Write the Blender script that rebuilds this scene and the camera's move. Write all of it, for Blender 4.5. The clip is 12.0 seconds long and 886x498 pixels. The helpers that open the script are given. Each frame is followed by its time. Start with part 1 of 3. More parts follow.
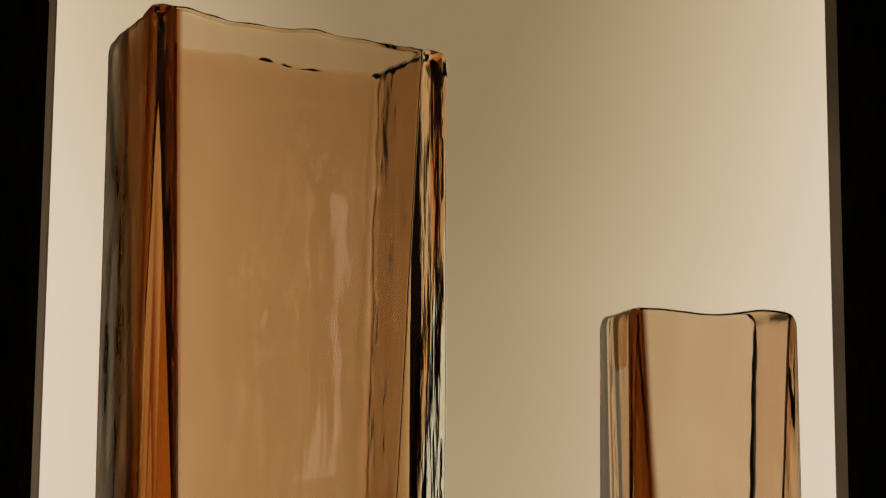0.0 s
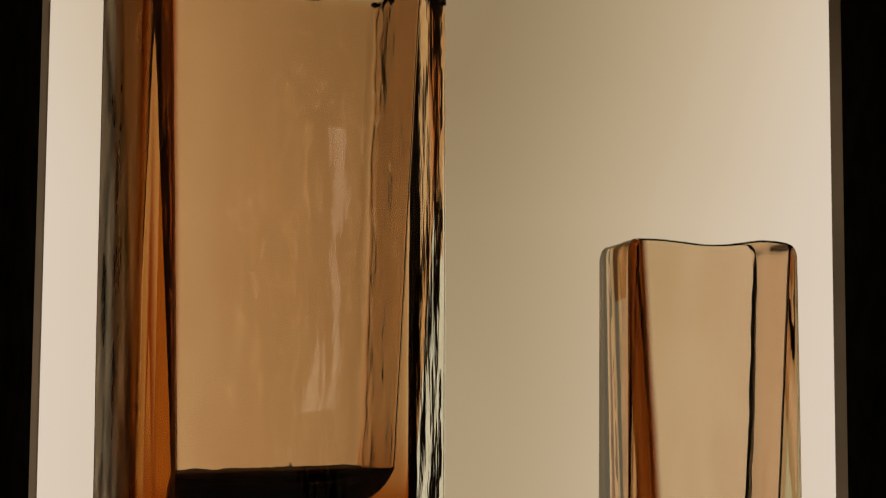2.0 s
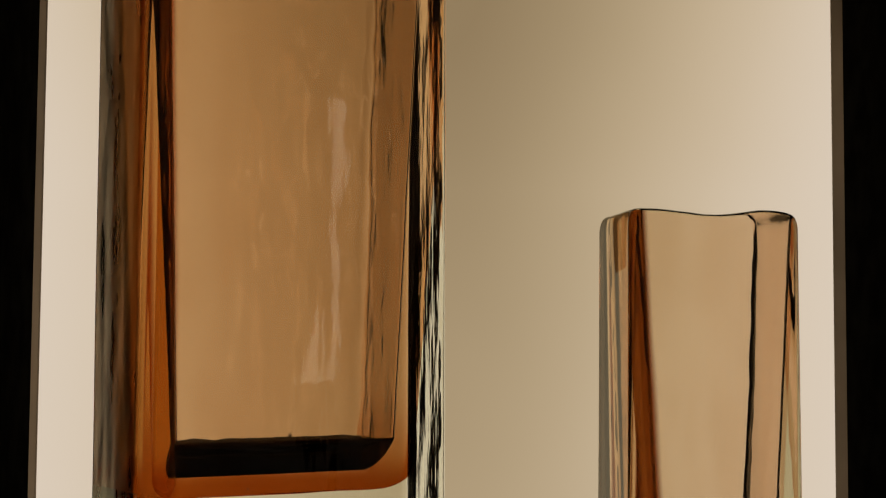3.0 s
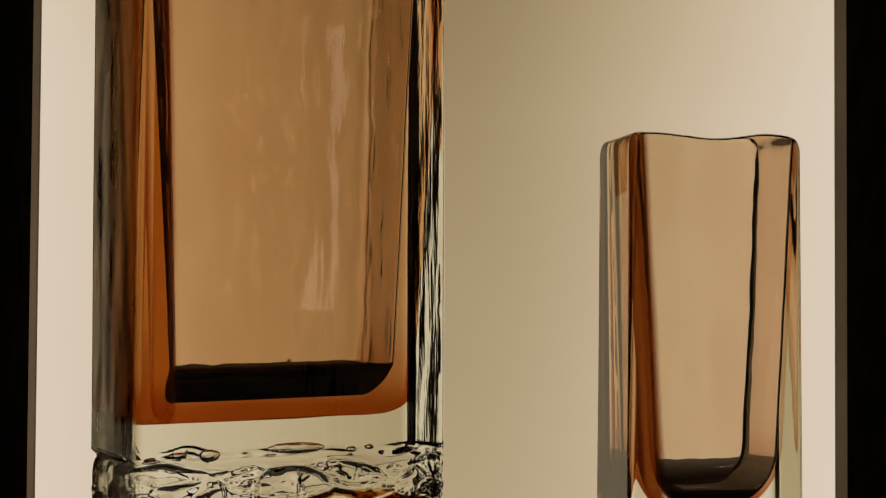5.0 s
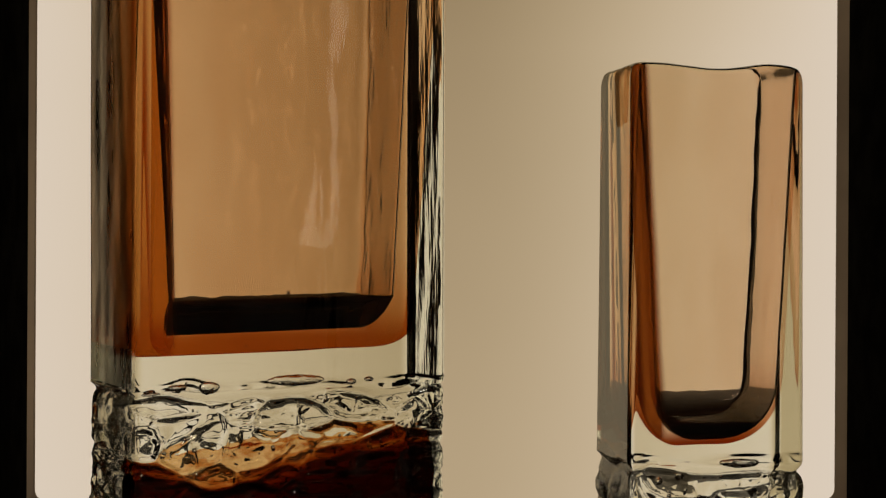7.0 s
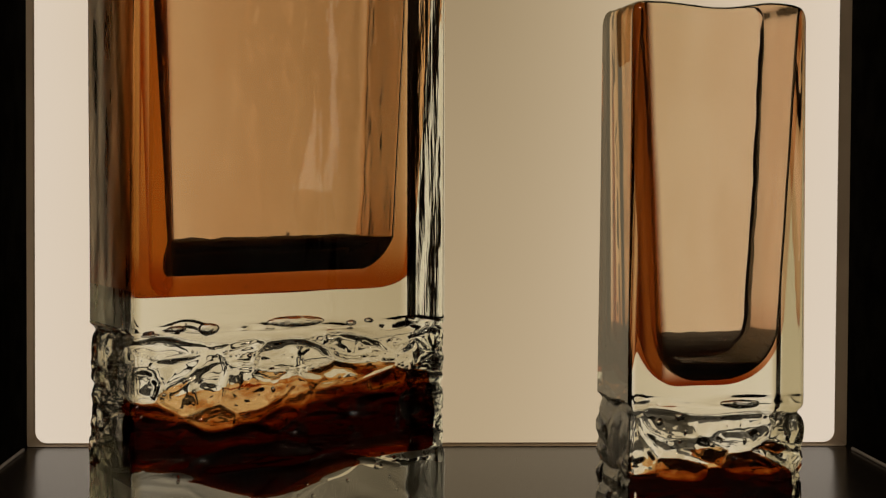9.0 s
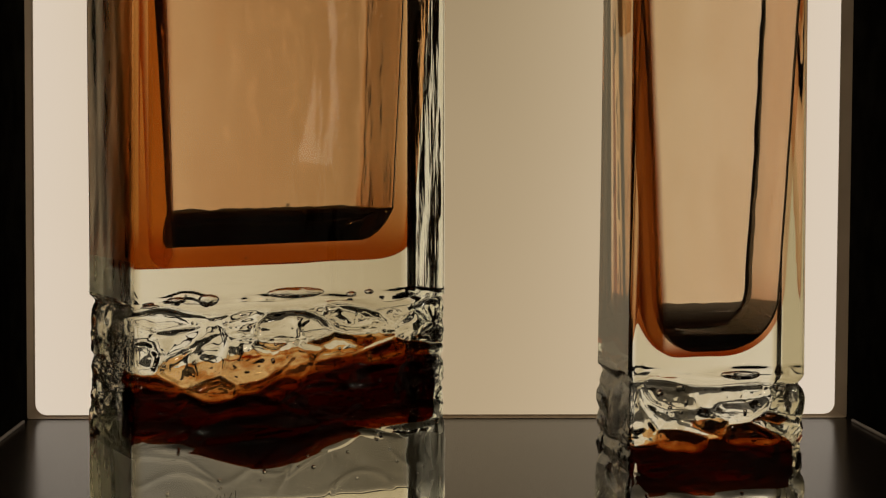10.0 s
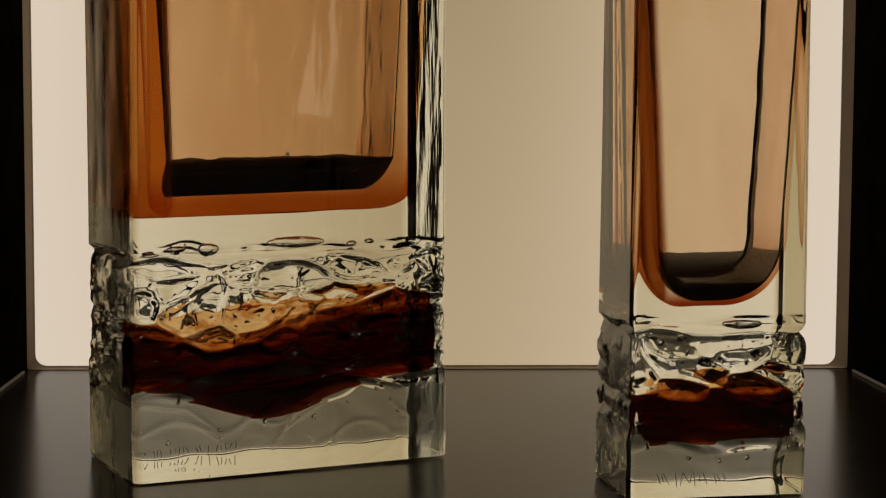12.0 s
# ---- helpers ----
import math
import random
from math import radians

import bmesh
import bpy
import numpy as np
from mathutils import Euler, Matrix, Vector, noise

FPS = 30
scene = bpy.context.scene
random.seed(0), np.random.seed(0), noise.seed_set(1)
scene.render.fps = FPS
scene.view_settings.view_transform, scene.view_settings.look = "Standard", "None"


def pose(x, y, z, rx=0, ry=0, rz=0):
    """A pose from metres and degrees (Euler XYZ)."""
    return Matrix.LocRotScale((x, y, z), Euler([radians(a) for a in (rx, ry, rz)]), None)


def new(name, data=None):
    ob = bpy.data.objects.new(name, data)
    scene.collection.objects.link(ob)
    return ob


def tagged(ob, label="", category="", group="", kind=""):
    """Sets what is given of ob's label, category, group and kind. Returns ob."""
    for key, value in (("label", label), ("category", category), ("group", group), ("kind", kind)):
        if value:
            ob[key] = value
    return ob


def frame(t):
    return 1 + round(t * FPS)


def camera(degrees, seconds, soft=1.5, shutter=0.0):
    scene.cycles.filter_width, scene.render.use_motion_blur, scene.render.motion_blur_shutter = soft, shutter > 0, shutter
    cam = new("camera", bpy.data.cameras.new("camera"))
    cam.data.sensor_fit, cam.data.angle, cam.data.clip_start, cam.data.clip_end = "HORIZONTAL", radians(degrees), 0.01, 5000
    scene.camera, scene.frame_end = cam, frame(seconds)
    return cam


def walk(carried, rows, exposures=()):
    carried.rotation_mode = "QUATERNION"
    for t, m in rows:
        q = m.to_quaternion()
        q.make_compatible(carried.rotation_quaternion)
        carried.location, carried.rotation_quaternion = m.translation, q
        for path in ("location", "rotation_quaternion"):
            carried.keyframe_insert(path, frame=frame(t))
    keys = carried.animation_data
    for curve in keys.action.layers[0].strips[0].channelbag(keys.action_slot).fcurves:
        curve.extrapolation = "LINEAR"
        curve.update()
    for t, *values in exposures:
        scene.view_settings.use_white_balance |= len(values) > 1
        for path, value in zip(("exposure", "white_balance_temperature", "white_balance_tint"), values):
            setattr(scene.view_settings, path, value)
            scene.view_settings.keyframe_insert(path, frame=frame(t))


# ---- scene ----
# A lit display niche with two cased glass vases; the camera tilts down before it.
LENS = 29.18
cam = camera(LENS, 12.0, 1.2)
# seconds, x, y, z, pitch, roll, yaw
ROWS = [
    (0.0, -0.00099, -0.01562, 0.11645, 7.589, -0.373, -2.779),
    (0.5, -0.00087, -0.01493, 0.11632, 7.019, -0.370, -2.780),
    (1.0, -0.00076, -0.01425, 0.11617, 6.374, -0.367, -2.781),
    (1.5, -0.00065, -0.01356, 0.11600, 5.866, -0.363, -2.781),
    (2.0, -0.00057, -0.01296, 0.11583, 5.362, -0.361, -2.782),
    (2.5, -0.00049, -0.01236, 0.11565, 4.916, -0.358, -2.783),
    (3.0, -0.00041, -0.01172, 0.11545, 4.408, -0.355, -2.783),
    (5.0, -0.00011, -0.00863, 0.11426, 2.019, -0.340, -2.786),
    (5.5, -0.00005, -0.00783, 0.11389, 1.372, -0.336, -2.787),
    (6.0, -0.00001, -0.00702, 0.11349, 0.784, -0.333, -2.787),
    (6.5, 0.00002, -0.00644, 0.11320, 0.351, -0.330, -2.788),
    (7.0, 0.00004, -0.00585, 0.11288, -0.117, -0.327, -2.789),
    (9.0, 0.00008, -0.00335, 0.11142, -1.952, -0.316, -2.791),
    (9.5, 0.00008, -0.00275, 0.11104, -2.408, -0.313, -2.791),
    (10.0, 0.00007, -0.00214, 0.11064, -2.841, -0.310, -2.792),
    (10.5, 0.00006, -0.00160, 0.11027, -3.236, -0.308, -2.792),
    (11.0, 0.00004, -0.00106, 0.10989, -3.648, -0.305, -2.793),
    (11.5, 0.00002, -0.00053, 0.10951, -4.030, -0.303, -2.793),
    (12.0, 0.00000, 0.00000, 0.10913, -4.403, -0.300, -2.794),
]
walk(cam, [(t, pose(x, y, z, 90 + p, r, w)) for t, x, y, z, p, r, w in ROWS])

# ---- world and light ----
world = bpy.data.worlds.new("dark_room")
scene.world = world
world.use_nodes = True
world.node_tree.nodes["Background"].inputs[0].default_value = (0.9, 0.75, 0.6, 1)
world.node_tree.nodes["Background"].inputs[1].default_value = 0.004
GLOW = 0.98           # strength of the light panel
ROOM_GLOW = 8.0      # strength of the added, unseen fill light in the room
scene.view_settings.exposure = 0.0


# ---- materials ----
class Nodes:
    """A node material under construction."""

    def __init__(self, name):
        self.mat = bpy.data.materials.new(name)
        self.mat.use_nodes = True
        self.tree = self.mat.node_tree
        self.tree.nodes.clear()
        self.out = self.tree.nodes.new("ShaderNodeOutputMaterial")

    def add(self, kind, inputs=None, operation=None, blend=None):
        n = self.tree.nodes.new(kind)
        if blend:
            n.blend_type = blend
        if operation:
            n.operation = operation
        for k, v in (inputs or {}).items():
            if isinstance(v, bpy.types.NodeSocket):
                self.tree.links.new(v, n.inputs[k])
            else:
                n.inputs[k].default_value = v
        return n

    def math(self, op, a, b=0.0, c=0.0):
        n = self.add("ShaderNodeMath", operation=op)
        for i, v in enumerate((a, b, c)):
            if isinstance(v, bpy.types.NodeSocket):
                self.tree.links.new(v, n.inputs[i])
            else:
                n.inputs[i].default_value = v
        return n.outputs[0]

    def ramp(self, fac, stops, mode="EASE"):
        n = self.add("ShaderNodeValToRGB", {"Fac": fac})
        n.color_ramp.interpolation = mode
        e = n.color_ramp.elements
        while len(e) < len(stops):
            e.new(0.5)
        for el, (at, col) in zip(e, stops):
            el.position, el.color = at, (*col, 1)
        return n.outputs[0]

    def coords(self, scale=(1, 1, 1)):
        tc = self.add("ShaderNodeTexCoord")
        m = self.add("ShaderNodeMapping", {"Vector": tc.outputs["Object"], "Scale": scale})
        return m.outputs[0]

    def noise(self, scale, detail=3.0, stretch=(1, 1, 1), rough=0.55):
        return self.add("ShaderNodeTexNoise", {"Vector": self.coords(stretch), "Scale": scale, "Detail": detail, "Roughness": rough}).outputs[0]

    def bump(self, height, strength, dist, normal=None):
        ins = {"Height": height, "Strength": strength, "Distance": dist}
        if normal is not None:
            ins["Normal"] = normal
        return self.add("ShaderNodeBump", ins).outputs[0]

    def done(self, shader):
        self.tree.links.new(shader, self.out.inputs["Surface"])
        return self.mat


def principled(n, colour, rough, metal=0.0, normal=None, spec=0.5):
    ins = {"Base Color": colour, "Roughness": rough, "Metallic": metal, "Specular IOR Level": spec}
    if normal is not None:
        ins["Normal"] = normal
    return n.add("ShaderNodeBsdfPrincipled", ins).outputs[0]


def black_lacquer(name, tone, rough, rough_var, spec=0.5):
    n = Nodes(name)
    grain = n.noise(900, 3)
    cloud = n.noise(9, 4)
    col = n.ramp(cloud, [(0.3, tuple(c * 0.75 for c in tone)), (0.7, tuple(c * 1.25 for c in tone))])
    r = n.math("MULTIPLY_ADD", cloud, rough_var, rough - rough_var / 2)
    return n.done(principled(n, col, r, normal=n.bump(grain, 0.08, 0.0002), spec=spec))


def flock(name, tone):
    """Light-swallowing black cloth."""
    n = Nodes(name)
    col = n.ramp(n.noise(60, 4), [(0.3, tuple(c * 0.6 for c in tone)), (0.7, tuple(c * 1.4 for c in tone))])
    return n.done(n.add("ShaderNodeBsdfDiffuse", {"Color": col, "Roughness": 1.0, "Normal": n.bump(n.noise(1500, 2), 0.4, 0.0003)}).outputs[0])


def diffuser(name):
    """Opal light panel, lit from its two long edges, so that its upper middle glows least."""
    n = Nodes(name)
    tc = n.add("ShaderNodeTexCoord")
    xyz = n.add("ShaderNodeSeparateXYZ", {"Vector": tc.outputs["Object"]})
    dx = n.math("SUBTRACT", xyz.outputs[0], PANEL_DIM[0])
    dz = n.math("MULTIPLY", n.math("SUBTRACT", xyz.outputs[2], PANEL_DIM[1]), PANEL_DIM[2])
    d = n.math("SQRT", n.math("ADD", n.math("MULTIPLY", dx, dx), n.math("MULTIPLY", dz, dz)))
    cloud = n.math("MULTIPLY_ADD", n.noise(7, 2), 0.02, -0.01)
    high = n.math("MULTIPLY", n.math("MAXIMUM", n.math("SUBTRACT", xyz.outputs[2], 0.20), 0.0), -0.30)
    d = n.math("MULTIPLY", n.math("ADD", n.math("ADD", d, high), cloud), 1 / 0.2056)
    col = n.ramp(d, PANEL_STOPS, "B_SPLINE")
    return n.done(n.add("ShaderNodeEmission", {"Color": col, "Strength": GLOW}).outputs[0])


def glass(name, colour, ripple, streak, fine, matt=0.0):
    """Hand-made glass: slow ripples, vertical draw streaks and a fine skin."""
    n = Nodes(name)
    slow = n.noise(28, 2, (1, 1, 0.45))
    lines = n.noise(90, 3, (1, 1, 0.25))
    skin = n.noise(650, 2, (1, 1, 0.3))
    nor = n.bump(slow, 1.0, ripple)
    nor = n.bump(lines, 1.0, streak, nor)
    nor = n.bump(skin, 1.0, fine, nor)
    g = n.add("ShaderNodeBsdfGlass", {"Color": (*colour, 1), "Roughness": n.math("MULTIPLY", lines, matt), "IOR": 1.5, "Normal": nor}).outputs[0]
    return n.done(g)


def tint(name, low, high, z0, z1, wave=0.004, sides=None, thick=(0.4, 0.13, 0.02), milk=0.0, milky=(0.8, 0.5, 0.3)):
    """A colour boundary inside the solid glass: light goes straight on and is coloured by it. milk: share of streaky, cloudy glass."""
    n = Nodes(name)
    tc = n.add("ShaderNodeTexCoord")
    xyz = n.add("ShaderNodeSeparateXYZ", {"Vector": tc.outputs["Object"]}).outputs
    z = n.math("MULTIPLY_ADD", n.noise(40, 3, (1, 1, 0.6)), wave * 2, n.math("SUBTRACT", xyz[2], wave))
    f = n.math("DIVIDE", n.math("SUBTRACT", z, z0), z1 - z0)
    col = n.ramp(f, [(0.0, low), (1.0, high)])
    if sides:
        # the layer is thicker beside the cavity, whose walls stand at these x at z = 0 and lean by these slopes
        sway = n.math("MULTIPLY_ADD", n.noise(70, 3, (1, 1, 0.15)), 0.002, -0.001)
        x = n.math("ADD", xyz[0], sway)
        a = n.math("DIVIDE", n.math("SUBTRACT", n.math("MULTIPLY_ADD", xyz[2], sides[1], sides[0]), x), 0.0025)
        b = n.math("DIVIDE", n.math("SUBTRACT", x, n.math("MULTIPLY_ADD", xyz[2], sides[3], sides[2])), 0.003)
        m = n.ramp(n.math("MAXIMUM", a, b), [(0.0, (0, 0, 0)), (1.0, (1, 1, 1))])
        col = n.add("ShaderNodeMixRGB", {0: m, 1: col, 2: (*thick, 1)}).outputs[0]
    cloud = n.ramp(n.noise(34, 3, (1, 1, 0.3)), [(0.34, (0.955, 0.92, 0.88)), (0.64, (1, 1, 1))])
    col = n.add("ShaderNodeMixRGB", {0: 1.0, 1: col, 2: cloud}, blend="MULTIPLY").outputs[0]
    shader = n.add("ShaderNodeBsdfTransparent", {"Color": col}).outputs[0]
    if milk:
        streak = n.ramp(n.noise(140, 4, (1, 1, 0.06)), [(0.3, (0.25, 0.25, 0.25)), (0.7, (1, 1, 1))])
        cloudy = n.add("ShaderNodeBsdfDiffuse", {"Color": (*milky, 1)}).outputs[0]
        through_light = n.add("ShaderNodeBsdfTranslucent", {"Color": (*milky, 1)}).outputs[0]
        cloudy = n.add("ShaderNodeMixShader", {0: 0.6, 1: cloudy, 2: through_light}).outputs[0]
        share = n.math("MULTIPLY", streak, milk)
        if sides:
            share = n.math("MULTIPLY", share, m)
        shader = n.add("ShaderNodeMixShader", {0: share, 1: shader, 2: cloudy}).outputs[0]
    return n.done(shader)


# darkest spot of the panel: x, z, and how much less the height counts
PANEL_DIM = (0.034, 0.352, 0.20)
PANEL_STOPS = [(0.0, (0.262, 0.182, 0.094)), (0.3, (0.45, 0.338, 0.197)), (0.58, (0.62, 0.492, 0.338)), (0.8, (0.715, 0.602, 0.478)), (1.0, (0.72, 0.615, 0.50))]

M_panel = diffuser("opal_light_panel")
M_floor = black_lacquer("floor_lacquer", (0.016, 0.011, 0.0065), 0.21, 0.05, 0.095)
M_side = flock("side_flock", (0.008, 0.007, 0.0055))
M_bezel = black_lacquer("bezel_paint", (0.42, 0.32, 0.21), 0.6, 0.1, 0.2)
M_bead = black_lacquer("bead_paint", (0.22, 0.19, 0.16), 0.7, 0.1, 0.1)
M_room = black_lacquer("room_plaster", (0.46, 0.42, 0.37), 0.8, 0.1, 0.2)
M_clear = glass("clear_glass", (0.962, 0.968, 0.908), 0.00019, 0.00005, 0.0)
M_rough = glass("side_glass", (0.962, 0.968, 0.908), 0.0018, 0.0005, 0.00004)
M_hewn = glass("hewn_glass", (0.962, 0.968, 0.908), 0.0002, 0.0, 0.00004)
M_left = glass("amber_streaked_glass", (0.985, 0.87, 0.76), 0.0004, 0.00018, 0.00003, 0.75)
M_hewn_side = glass("hewn_side_glass", (0.962, 0.968, 0.908), 0.0002, 0.0, 0.00003, 0.3)
M_cavity = glass("cavity_glass", (0.962, 0.882, 0.798), 0.0004, 0.00003, 0.0)
M_engraved = black_lacquer("engraved_glass", (0.60, 0.56, 0.46), 0.9, 0.1, 0.1)
M_streaked = glass("streaked_glass", (0.962, 0.968, 0.908), 0.0004, 0.00015, 0.00003, 0.6)
M_plain = glass("smooth_glass", (0.962, 0.968, 0.908), 0.0002, 0.00006, 0.0)
M_cavity_s = glass("pale_cavity_glass", (1.0, 0.97, 0.942), 0.0003, 0.00002, 0.0)


def core_reflection(name):
    """Dark red reflection put into colour, turning amber towards its top and its lower edge."""
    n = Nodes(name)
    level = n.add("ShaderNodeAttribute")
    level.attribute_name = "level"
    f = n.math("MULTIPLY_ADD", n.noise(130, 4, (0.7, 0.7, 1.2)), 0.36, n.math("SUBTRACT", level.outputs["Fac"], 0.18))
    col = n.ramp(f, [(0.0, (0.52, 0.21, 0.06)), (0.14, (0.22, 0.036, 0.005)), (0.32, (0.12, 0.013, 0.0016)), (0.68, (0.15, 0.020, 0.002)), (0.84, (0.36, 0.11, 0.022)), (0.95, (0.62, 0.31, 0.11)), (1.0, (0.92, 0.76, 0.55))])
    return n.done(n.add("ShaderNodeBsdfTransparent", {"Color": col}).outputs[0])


M_reflection = core_reflection("dark_red_reflection")


def bubble(name):
    n = Nodes(name)
    return n.done(n.add("ShaderNodeBsdfGlass", {"Color": (1, 1, 1, 1), "Roughness": 0.0, "IOR": 0.667}).outputs[0])


M_bubble = bubble("bubble_air")


# ---- geometry helpers ----
def link(name, verts, faces, mats, parent=None, label="", index=None, smooth=True):
    me = bpy.data.meshes.new(name)
    me.from_pydata([tuple(map(float, v)) for v in verts], [], [tuple(map(int, q)) for q in faces])
    for m in mats:
        me.materials.append(m)
    if index is not None:
        me.polygons.foreach_set("material_index", np.asarray(index, dtype=np.int32))
    me.polygons.foreach_set("use_smooth", np.full(len(me.polygons), smooth))
    me.update()
    ob = new(name, me)
    if parent is not None:
        ob.parent = parent
    return tagged(ob, label)


def part(name, bm, material, parent=None, label="", smooth=False):
    me = bpy.data.meshes.new(name)
    bm.to_mesh(me)
    bm.free()
    me.materials.append(material)
    me.polygons.foreach_set("use_smooth", np.full(len(me.polygons), smooth))
    ob = new(name, me)
    if parent is not None:
        ob.parent = parent
    return tagged(ob, label)


def block(lo, hi, bevel=0.0):
    bm = bmesh.new()
    bmesh.ops.create_cube(bm, size=1)
    for v in bm.verts:
        v.co = Vector([(a + b) / 2 + c * (b - a) for a, b, c in zip(lo, hi, v.co)])
    if bevel:
        bmesh.ops.bevel(bm, geom=list(bm.edges), offset=bevel, segments=2, affect="EDGES", profile=0.5)
    return bm


def rounded_rect(x0, x1, y0, y1, r, count):
    """count points round a rounded rectangle, counter-clockwise from the middle of its low-y side, evenly spaced; and their outward normals.
    r: one radius, or four: those of the corners at high x and low y, high x and high y, low x and high y, low x and low y."""
    ra, rb, rc, rd = r if isinstance(r, tuple) else (r, r, r, r)
    cx, quarter = (x0 + x1) / 2, math.pi / 2
    legs = [x1 - ra - cx, ra * quarter, y1 - y0 - ra - rb, rb * quarter, x1 - rb - x0 - rc, rc * quarter, y1 - y0 - rc - rd, rd * quarter, cx - x0 - rd]
    ends = np.cumsum(legs)
    pts, nor = np.empty((count, 2)), np.empty((count, 2))
    corners = [(x1 - ra, y0 + ra, ra), (x1 - rb, y1 - rb, rb), (x0 + rc, y1 - rc, rc), (x0 + rd, y0 + rd, rd)]
    for i in range(count):
        s = ends[-1] * i / count
        k = min(8, int(np.searchsorted(ends, s, side="right")))
        s -= ends[k - 1] if k else 0
        if k == 0:
            p, q = (cx + s, y0), (0, -1)
        elif k == 8:
            p, q = (x0 + rd + s, y0), (0, -1)
        elif k == 2:
            p, q = (x1, y0 + ra + s), (1, 0)
        elif k == 4:
            p, q = (x1 - rb - s, y1), (0, 1)
        elif k == 6:
            p, q = (x0, y1 - rc - s), (-1, 0)
        else:
            c = corners[(k - 1) // 2]
            turn = -quarter + quarter * ((k - 1) // 2) + s / c[2]
            q = (math.cos(turn), math.sin(turn))
            p = (c[0] + c[2] * q[0], c[1] + c[2] * q[1])
        pts[i], nor[i] = p, q
    return pts, nor


def skewed(pts, skew, knee):
    """Lean the low-x side of a ring of points inwards, past a depth of knee."""
    lo, hi = pts.min(0), pts.max(0)
    out = pts.copy()
    d = np.maximum(0.0, pts[:, 1] - lo[1] - knee)
    out[:, 0] += skew * d * d / (d + 0.004) * (hi[0] - pts[:, 0]) / max(1e-6, hi[0] - lo[0])
    return out


def strips(rings, count, flip=False):
    """Quads between successive rings of count points."""
    i = np.arange(count)
    j = (i + 1) % count
    out = []
    for k in range(rings - 1):
        a, b = k * count, (k + 1) * count
        q = np.stack([a + i, a + j, b + j, b + i], 1)
        out.append(q[:, ::-1] if flip else q)
    return np.concatenate(out)


def hewn(p, seed, size):
    """Relief of the chiselled belt at p, in (-1, 1): flat tilted scales with narrow rounded creases between them."""
    q = Vector((p[0] / size[0] + seed, p[1] / size[0], p[2] / size[1]))
    q += noise.noise_vector(q * 0.7) * 0.55
    d, at = noise.voronoi(q)
    crease = min(1.0, (d[1] - d[0]) / 0.42)
    crease = crease * crease * (3 - 2 * crease)
    k = noise.cell_vector(at[0] * 7.31)
    off = q - at[0]
    tilt = (k.x - 0.5) * off.x + (k.y - 0.5) * off.y + (k.z - 0.5) * off.z * 1.6
    swell = 0.35 * noise.noise(q * 0.9)
    return crease * 0.62 + tilt * 0.55 + swell * 1.2 - 0.35 + 0.04 * noise.noise(q * 2.9)


def bowl(f, wedge):
    """How far the cavity has closed in at a fraction f of its rounded foot: a straight slope or a round."""
    f = max(0.0, min(1.0, f + 0.0008))
    return (1 - f) ** 0.85 if wedge else 1 - math.sqrt(1 - (1 - f) ** 2)


